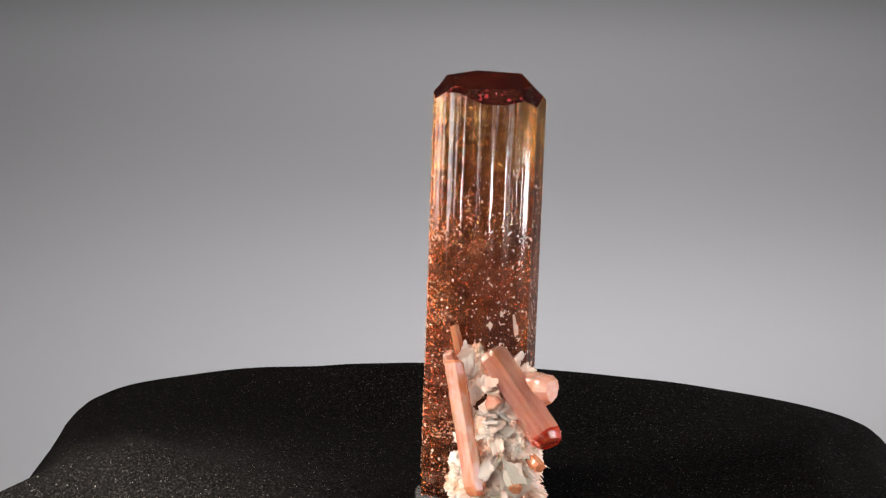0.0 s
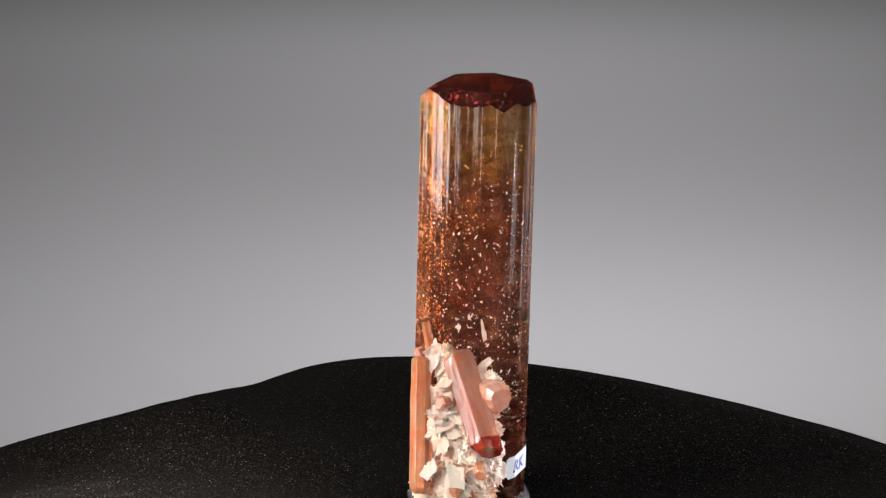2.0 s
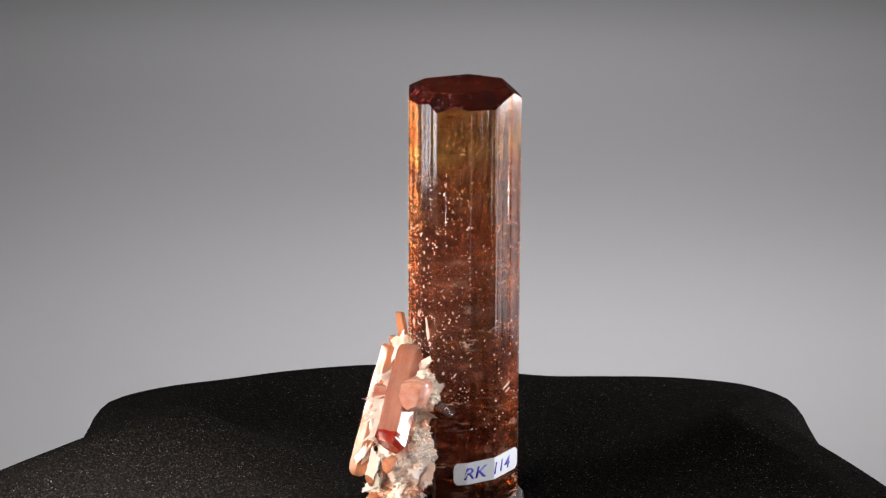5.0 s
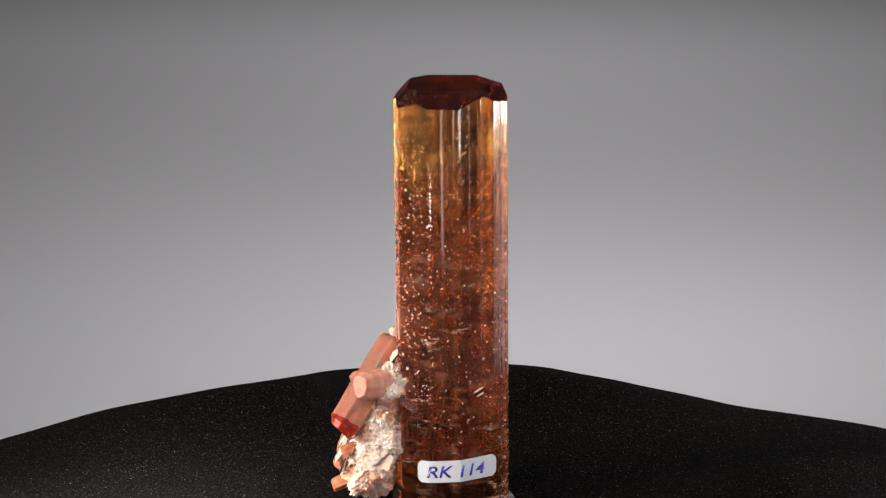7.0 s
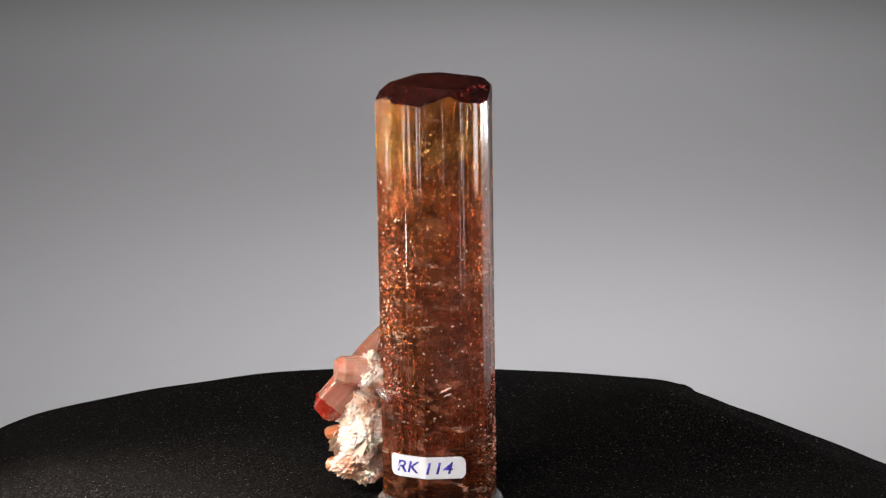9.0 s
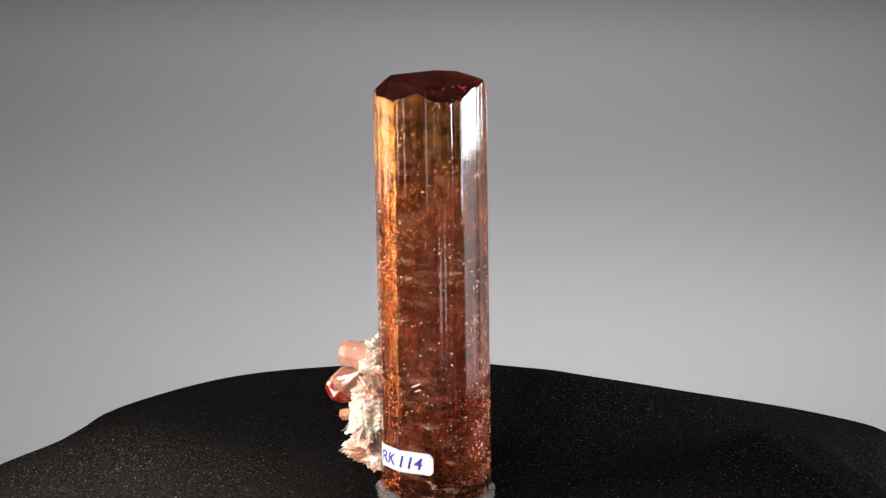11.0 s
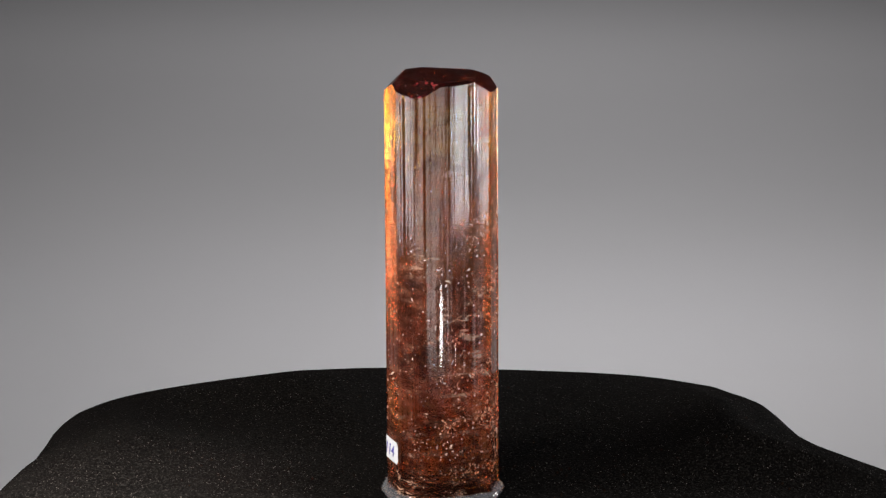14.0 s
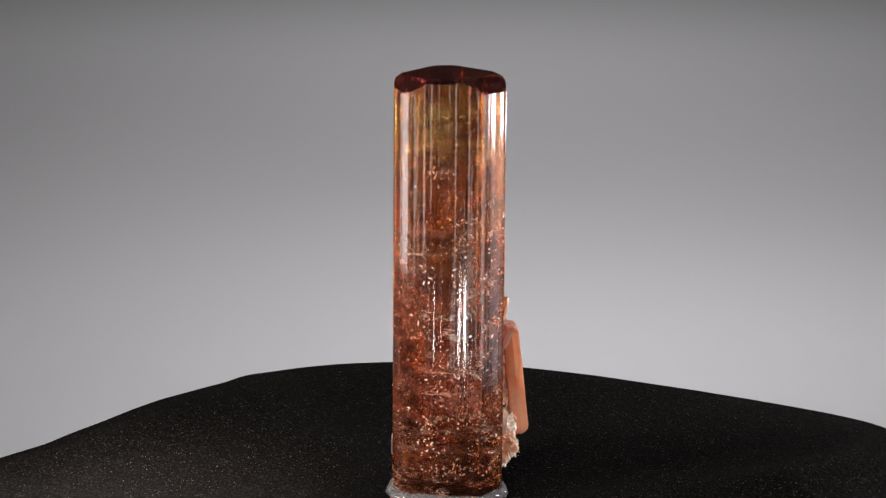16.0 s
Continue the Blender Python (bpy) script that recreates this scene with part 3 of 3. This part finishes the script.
# ---------------------------------------------------------------- cluster of small crystals and mica
def prism_mesh(radius, length, sides, rng, taper=0.94, cap=0.25, cut=0.3):
    """A small crystal along +z from 0 to length: uneven striated section, chipped edges, a bevelled slanting end."""
    bm = bmesh.new()
    rad = [radius * rng.uniform(0.86, 1.08) for _ in range(sides)]
    ang = [360 * (i + rng.uniform(-0.18, 0.18)) / sides for i in range(sides)]
    corner = [Vector((r * math.cos(radians(t)), r * math.sin(radians(t)), 0)) for r, t in zip(rad, ang)]
    pts = []
    for a, b in zip(corner, corner[1:] + corner[:1]):
        for f in (0.06, 0.3, 0.5, 0.72, 0.94):
            p = a.lerp(b, f)
            pts.append(p * (1 + rng.uniform(-0.022, 0.018)))
    salt = rng.uniform(0, 50)
    def ring(z, k, sl):
        out = []
        for p in pts:
            chip = 1 + 0.05 * noise.noise(Vector((p.x / radius * 1.5, p.y / radius * 1.5, z / radius * 0.8 + salt))) + 0.025 * noise.noise(Vector((p.x / radius * 4, p.y / radius * 4, z / radius * 3 + salt)))
            out.append((p.x * k * chip, p.y * k * chip, z + sl * p.x))
        return out
    end = length - cap * radius
    rows = [ring(0, 0.45, 0), ring(end * 0.015, 0.72, 0), ring(end * 0.04, 0.90, 0)] + [ring(end * f, 0.92 + (taper - 0.92) * f if f > 0.8 else 1.0, cut * f ** 4) for f in (0.08, 0.16, 0.25, 0.34, 0.43, 0.52, 0.6, 0.68, 0.76, 0.84, 0.92, 1.0)] + [ring(length, taper * 0.74, cut * 0.7)]
    vs = surface(bm, rows, True)
    bm.faces.new(vs[0])
    bm.faces.new(vs[-1])
    return bm


def set_on(ob, foot, tip):
    """Stand ob's +z from foot to tip (mm)."""
    d = Vector(tip) - Vector(foot)
    q = d.to_track_quat("Z", "Y")
    ob.matrix_local = Matrix.Translation(Vector(foot) * MM) @ q.to_matrix().to_4x4()
    return ob


def scaled(bm):
    bmesh.ops.scale(bm, vec=(MM, MM, MM), verts=bm.verts[:])
    return bm


def make_small(parent, name, foot, tip, radius, material, seed, label, sides=6, **kw):
    length = (Vector(tip) - Vector(foot)).length
    ob = part(name, scaled(prism_mesh(radius, length, sides, random.Random(seed), **kw)), material, parent, label)
    return set_on(ob, foot, tip)


CLUMPS = [((8.6, -12.8, 11.0), (5.9, 4.7, 8.0)), ((2.0, -12.4, 4.0), (4.0, 3.2, 5.6)), ((3.4, -10.4, 22.8), (2.3, 1.5, 4.6)),
          ((11.6, -10.6, 20.0), (3.0, 2.7, 3.6)), ((8.0, -14.4, 2.4), (6.8, 4.6, 4.0)), ((5.0, -15.6, 13.2), (2.8, 2.4, 4.2)), ((12.2, -12.8, 8.6), (2.6, 4.2, 5.2))]


def make_lump(parent, c, r):
    """A lump of layered rock that carries mica plates."""
    bm = bmesh.new()
    bmesh.ops.create_icosphere(bm, subdivisions=6, radius=1.0)
    lay = (noise.noise_vector(Vector(c) * 0.3) + Vector((0.2, -0.4, 0.9))).normalized()
    for v in bm.verts:
        d = v.co.normalized()
        n = noise.fractal(d * 1.8 + Vector(c), 0.9, 2.1, 4)
        h = d.dot(lay) * 6.5 + 1.6 * n + 0.7 * noise.noise(d * 5 + Vector(c))
        leaf = h - math.floor(h)
        torn = 0.12 * noise.fractal(d * 9 + Vector(c) * 2 + lay * math.floor(h) * 7, 0.8, 2.1, 4)
        k = 0.88 + 0.26 * n + 0.13 * (1 - leaf) ** 2 + torn
        v.co = Vector((c[0] + d.x * r[0] * k, c[1] + d.y * r[1] * k, max(BASE + 0.1, c[2] + d.z * r[2] * k))) * MM
    return part("matrix", bm, ROCK, parent, "rough cream and grey-green mica matrix")


def sheet_mesh(rng):
    """One thin, wavy mica sheet with a torn, splintered edge; about 1 across, its root at -x."""
    bm = bmesh.new()
    n = 44
    bend, wave, flat, root = rng.uniform(-0.35, 0.45), rng.uniform(0.01, 0.035), rng.uniform(0.4, 0.8), rng.uniform(0, 90)
    m = rng.choice((5, 6, 7))
    corners = [2 * math.pi * (i + rng.uniform(-0.3, 0.3)) / m for i in range(m)]
    pts = [Vector((math.cos(t), math.sin(t), 0)) * rng.uniform(0.30, 0.58) for t in corners]
    edge = []
    for i in range(n):
        f = i / n * m
        a, b = pts[int(f)], pts[(int(f) + 1) % m]
        p = a.lerp(b, f - int(f))
        free = max(0.0, p.x + 0.2)
        edge.append(p * (1 + rng.uniform(-0.05, 0.05) + free * rng.choice((-0.30, -0.12, 0.0, 0.0, 0.10, 0.22))))
    def ring(k, z):
        row = []
        for p in edge:
            x, y = p.x * k, p.y * k * flat
            row.append((x, y, z + bend * x * x + wave * math.sin(7 * x + 4 * y + root) + 0.05 * noise.noise(Vector((x * 4, y * 4, root)))))
        return row
    rows = [ring(k, 0.0) for k in (0.1, 0.4, 0.7, 0.9)] + [ring(1.0, 0.008)] + [ring(k, 0.016) for k in (0.9, 0.7, 0.4, 0.1)]
    vs = surface(bm, rows, True)
    bm.faces.new(vs[0])
    bm.faces.new(vs[-1])
    return bm


# books of mica sheets: place, direction of the sheets' normal, direction in which they stand out, size, sheets, greyness
BOOKS = [((1.4, -11.6, 27.2), (0.3, -1.0, 0.1), (-0.35, 0.0, 1.0), 5.6, 4, 0.0), ((3.0, -11.4, 24.4), (0.2, -1.0, 0.2), (0.5, 0.0, 1.0), 4.6, 6, 0.0), ((3.8, -12.2, 21.4), (-0.4, -1.0, 0.3), (0.3, -0.2, 1.0), 5.0, 7, 0.0),
         ((10.8, -9.2, 23.0), (0.7, -0.9, 0.5), (0.3, 0.4, 1.0), 4.6, 6, 0.0), ((12.4, -7.6, 21.4), (0.9, -0.5, 0.2), (0.1, 1.0, 0.5), 4.2, 6, 0.0), ((13.0, -9.2, 18.6), (0.8, 0.2, -0.6), (0.5, 0.8, -0.3), 4.4, 7, 0.0),
         ((12.6, -10.2, 16.0), (0.6, -0.3, -0.7), (0.7, 0.6, -0.5), 4.6, 8, 0.1), ((13.0, -13.4, 18.2), (0.6, -0.4, -0.7), (0.8, -0.4, -0.4), 3.8, 6, 0.0), ((8.4, -13.6, 22.6), (-0.2, -1.0, 0.5), (-0.5, -0.4, 0.9), 4.4, 6, 0.0),
         ((5.2, -15.8, 20.8), (-0.2, -0.5, 0.9), (-0.3, -1.0, 0.3), 4.8, 8, 0.0), ((7.2, -16.8, 18.2), (0.1, -0.5, 0.9), (0.6, -1.0, 0.0), 5.2, 9, 0.0), ((4.0, -17.2, 16.8), (-0.1, -0.3, 1.0), (-0.4, -1.0, -0.1), 5.0, 9, 0.1),
         ((6.0, -17.6, 14.6), (0.0, -0.35, 1.0), (0.3, -1.0, -0.2), 5.6, 10, 0.8), ((8.6, -17.4, 13.4), (0.3, -0.4, 0.9), (0.8, -0.8, 0.0), 5.4, 9, 0.8), ((3.4, -16.8, 12.8), (-0.3, -0.3, 0.9), (-0.7, -0.8, -0.2), 5.0, 8, 0.6),
         ((7.0, -17.8, 10.8), (0.2, -0.8, 0.5), (0.3, -0.6, -0.8), 5.6, 8, 0.7), ((10.6, -17.0, 10.4), (0.3, -0.7, 0.6), (0.9, -0.5, 0.2), 5.0, 8, 0.3), ((13.6, -14.4, 11.2), (0.8, -0.5, 0.4), (0.4, -0.8, -0.4), 4.8, 8, 0.2),
         ((13.4, -11.2, 12.4), (0.9, 0.2, 0.4), (0.5, 0.6, 0.6), 4.8, 8, 0.0), ((13.2, -10.2, 9.0), (0.8, 0.3, 0.5), (0.7, 0.6, -0.2), 5.0, 9, 0.0), ((14.2, -12.6, 7.0), (0.7, -0.2, 0.6), (0.8, -0.3, -0.5), 5.0, 9, 0.0),
         ((13.6, -16.4, 6.8), (0.5, -0.7, 0.5), (0.7, -0.7, -0.3), 5.2, 8, 0.8), ((11.4, -18.2, 5.4), (0.2, -0.9, 0.4), (0.5, -0.7, 0.6), 5.4, 8, 0.7), ((9.0, -18.6, 7.8), (0.0, -0.9, 0.4), (-0.4, -0.6, 0.8), 5.2, 8, 0.2),
         ((7.4, -18.6, 4.2), (-0.1, -0.8, 0.6), (0.4, -0.9, -0.2), 5.0, 8, 0.0), ((4.8, -18.8, 8.2), (0.0, -0.9, 0.4), (0.3, -0.5, 0.9), 4.6, 6, 0.1), ((12.6, -14.0, 2.4), (0.6, -0.3, 0.7), (0.9, -0.4, -0.1), 5.4, 9, 0.1),
         ((13.4, -10.4, 4.2), (0.7, 0.3, 0.6), (0.8, 0.5, -0.2), 5.0, 9, 0.0), ((10.4, -17.6, 1.2), (0.2, -0.6, 0.8), (0.4, -1.0, 0.0), 5.2, 8, 0.2), ((5.6, -18.4, 1.0), (0.0, -0.6, 0.8), (-0.3, -1.0, 0.1), 5.0, 8, 0.1),
         ((0.6, -14.6, 4.0), (-0.6, -0.8, 0.2), (-0.6, -0.2, 0.8), 5.2, 7, 0.9), ((-0.4, -13.6, 1.4), (-0.5, -0.7, 0.5), (-0.9, -0.3, 0.2), 4.8, 8, 0.4), ((1.6, -16.4, 1.4), (-0.3, -0.8, 0.5), (-0.4, -0.9, 0.2), 4.8, 8, 0.1),
         ((-0.4, -12.4, 11.6), (-0.5, -0.8, 0.2), (-0.9, 0.2, 0.4), 3.2, 5, 0.0), ((1.0, -14.0, 17.6), (-0.6, -0.7, 0.3), (-0.7, -0.5, 0.6), 3.6, 6, 0.0), ((0.0, -13.8, 8.0), (-0.7, -0.6, 0.2), (-0.7, -0.4, 0.6), 4.0, 6, 0.3),
         ((10.6, -9.8, 25.0), (0.3, -1.0, 0.5), (0.5, 0.2, 0.9), 3.8, 4, 0.0), ((9.6, -16.4, 16.6), (0.2, -0.8, 0.6), (0.7, -0.6, -0.3), 4.6, 7, 0.3), ((2.2, -13.2, 20.0), (0.1, -1.0, 0.1), (0.2, -0.2, 1.0), 4.6, 6, 0.0)]


def make_books(spec):
    rng = random.Random(11)
    meshes = {}
    for m in (CREAM, GREY):
        meshes[m] = []
        for i in range(14):
            bm = scaled(sheet_mesh(rng))
            bmesh.ops.recalc_face_normals(bm, faces=bm.faces)
            me = bpy.data.meshes.new("mica_sheet")
            bm.to_mesh(me)
            bm.free()
            me.materials.append(m)
            meshes[m].append(me)
    lumps = [make_lump(spec, c, r) for c, r in CLUMPS]
    centres = [Vector(c) for c, _ in CLUMPS]
    for place, normal, away, size, count, grey in BOOKS:
        p, nv, out = Vector(place), Vector(normal).normalized(), Vector(away)
        lump = lumps[min(range(len(lumps)), key=lambda i: (centres[i] - p).length)]
        for i in range(max(4, count - 1)):
            lean = (nv + Vector([rng.gauss(0, 0.16) for _ in range(3)])).normalized()
            x = (out - lean * out.dot(lean)).normalized()
            x = (x + lean.cross(x) * rng.gauss(0, 0.30)).normalized()
            y = lean.cross(x)
            q = Matrix((x, y, lean)).transposed().to_4x4()
            step = (i - count / 2) * rng.uniform(0.16, 0.34)
            spot = p + nv * step - x * size * 0.24 + Vector([rng.gauss(0, 0.35) for _ in range(3)])
            spot.z = max(spot.z, BASE + 1.6)
            k = size * rng.uniform(0.45, 1.10)
            ob = new("mica_sheet", rng.choice(meshes[GREY if rng.random() < 0.7 * grey else CREAM]))
            ob.parent = lump
            ob.matrix_local = Matrix.Translation(spot * MM) @ q @ Matrix.Diagonal((k * 1.1, k * rng.uniform(0.6, 1.3), k * rng.uniform(0.6, 1.1), 1))


def make_specimen():
    spec = tagged(new("mineral_specimen"), "tall brown-red tourmaline crystal with pink crystals and pale mica", "mineral specimen")
    prism = make_prism(spec)
    make_inclusions(prism)
    make_specks(prism)
    make_cracks(prism)
    make_label(spec)
    make_books(spec)
    make_small(spec, "orange_crystal", (3.2, -20.0, 3.2), (-0.9, -12.3, 25.2), 2.05, ORANGE, 3, "slender orange-pink side crystal", cut=0.1)
    foot, tip = Vector((5.2, -10.2, 26.4)), Vector((15.0, -17.7, 13.6))
    big = make_small(spec, "pink_crystal", foot, tip, 2.95, PINK, 5, "pink prism pointing outward with a red end", cap=0.05, cut=0.0, taper=0.98)
    cap = make_small(big, "red_tip", (0, 0, 0), (0, 0, 2.1), 2.92, RED, 5, "dark red crystal tip", cap=0.4, cut=0.28, taper=0.97)
    cap.matrix_local = Matrix.Translation((0, 0, (tip - foot).length * MM - 0.0004))
    make_small(spec, "pink_crystal", (8.6, -8.8, 20.3), (16.2, -15.0, 20.9), 2.95, ROSE, 8, "stubby rounded pale pink crystal", sides=8, cap=0.45, cut=0.0, taper=0.93)
    make_small(spec, "red_crystal", (0.4, -10.2, 24.4), (-1.0, -10.8, 31.2), 0.95, ORANGE, 12, "thin orange-red crystal splinter")
    make_small(spec, "clear_crystal", (12.3, -8.6, 18.1), (12.55, -5.5, 15.7), 0.9, PALE, 14, "small colourless stubby crystal")
    make_small(spec, "pink_crystal", (6.4, -14.0, 18.4), (5.7, -18.0, 19.4), 1.6, ROSE, 15, "small pink crystal end among mica")
    make_small(spec, "orange_crystal", (10.0, -17.0, 6.0), (9.8, -20.2, 4.4), 1.3, ORANGE, 17, "small orange crystal among mica", sides=7)
    make_small(spec, "orange_crystal", (12.0, -15.0, 9.0), (14.2, -18.6, 8.0), 1.2, ORANGE, 19, "small orange crystal among mica")
    make_small(spec, "red_crystal", (-0.4, -10.4, 22.0), (-2.0, -11.6, 26.6), 1.2, ROSE, 23, "small red crystal beside the orange prism")
    make_small(spec, "orange_crystal", (9.6, -18.0, 1.6), (11.4, -20.6, 0.6), 1.3, ORANGE, 29, "small orange crystal among mica")
    return spec


def make_wax():
    bm = bmesh.new()
    n = 96
    rows = []
    for k, z in ((-1.5, 0.05), (0.8, 0.05), (1.05, 0.5), (0.9, 1.1), (0.5, 1.6), (-0.3, 1.9)):
        row = []
        for i in range(n):
            a = 360 * i / n
            w = noise.noise(Vector((math.cos(radians(a)) * 1.7, math.sin(radians(a)) * 1.7, 5.0)))
            cx, cy = axis_at(0)
            r = section_radius(a) + k * (1 + 0.35 * w) + (0.15 if k > 0 else 0)
            row.append(((cx + r * math.cos(radians(a))) * MM, (cy + r * math.sin(radians(a))) * MM, (BASE + z * (1 + 0.4 * w)) * MM))
        rows.append(row)
    rows.append(rows[0])
    surface(bm, rows, True)
    bmesh.ops.remove_doubles(bm, verts=bm.verts[:], dist=1e-7)
    return tagged(link("mounting_wax", bm, GLUE, None, "", True), "translucent whitish mounting wax round the crystal foot", "mounting wax")


make_floor()
make_room()
STAND = make_stand()
WAX = make_wax()
SPECIMEN = make_specimen()


def motions():
    """The stand turns steadily and carries the wax and the specimen."""
    rows = [(t, pose(0, 0, 0, 0, 0, -SPIN * t)) for t in range(0, 17)]
    walk(STAND, rows)
    walk(WAX, rows)
    walk(SPECIMEN, rows)


motions()
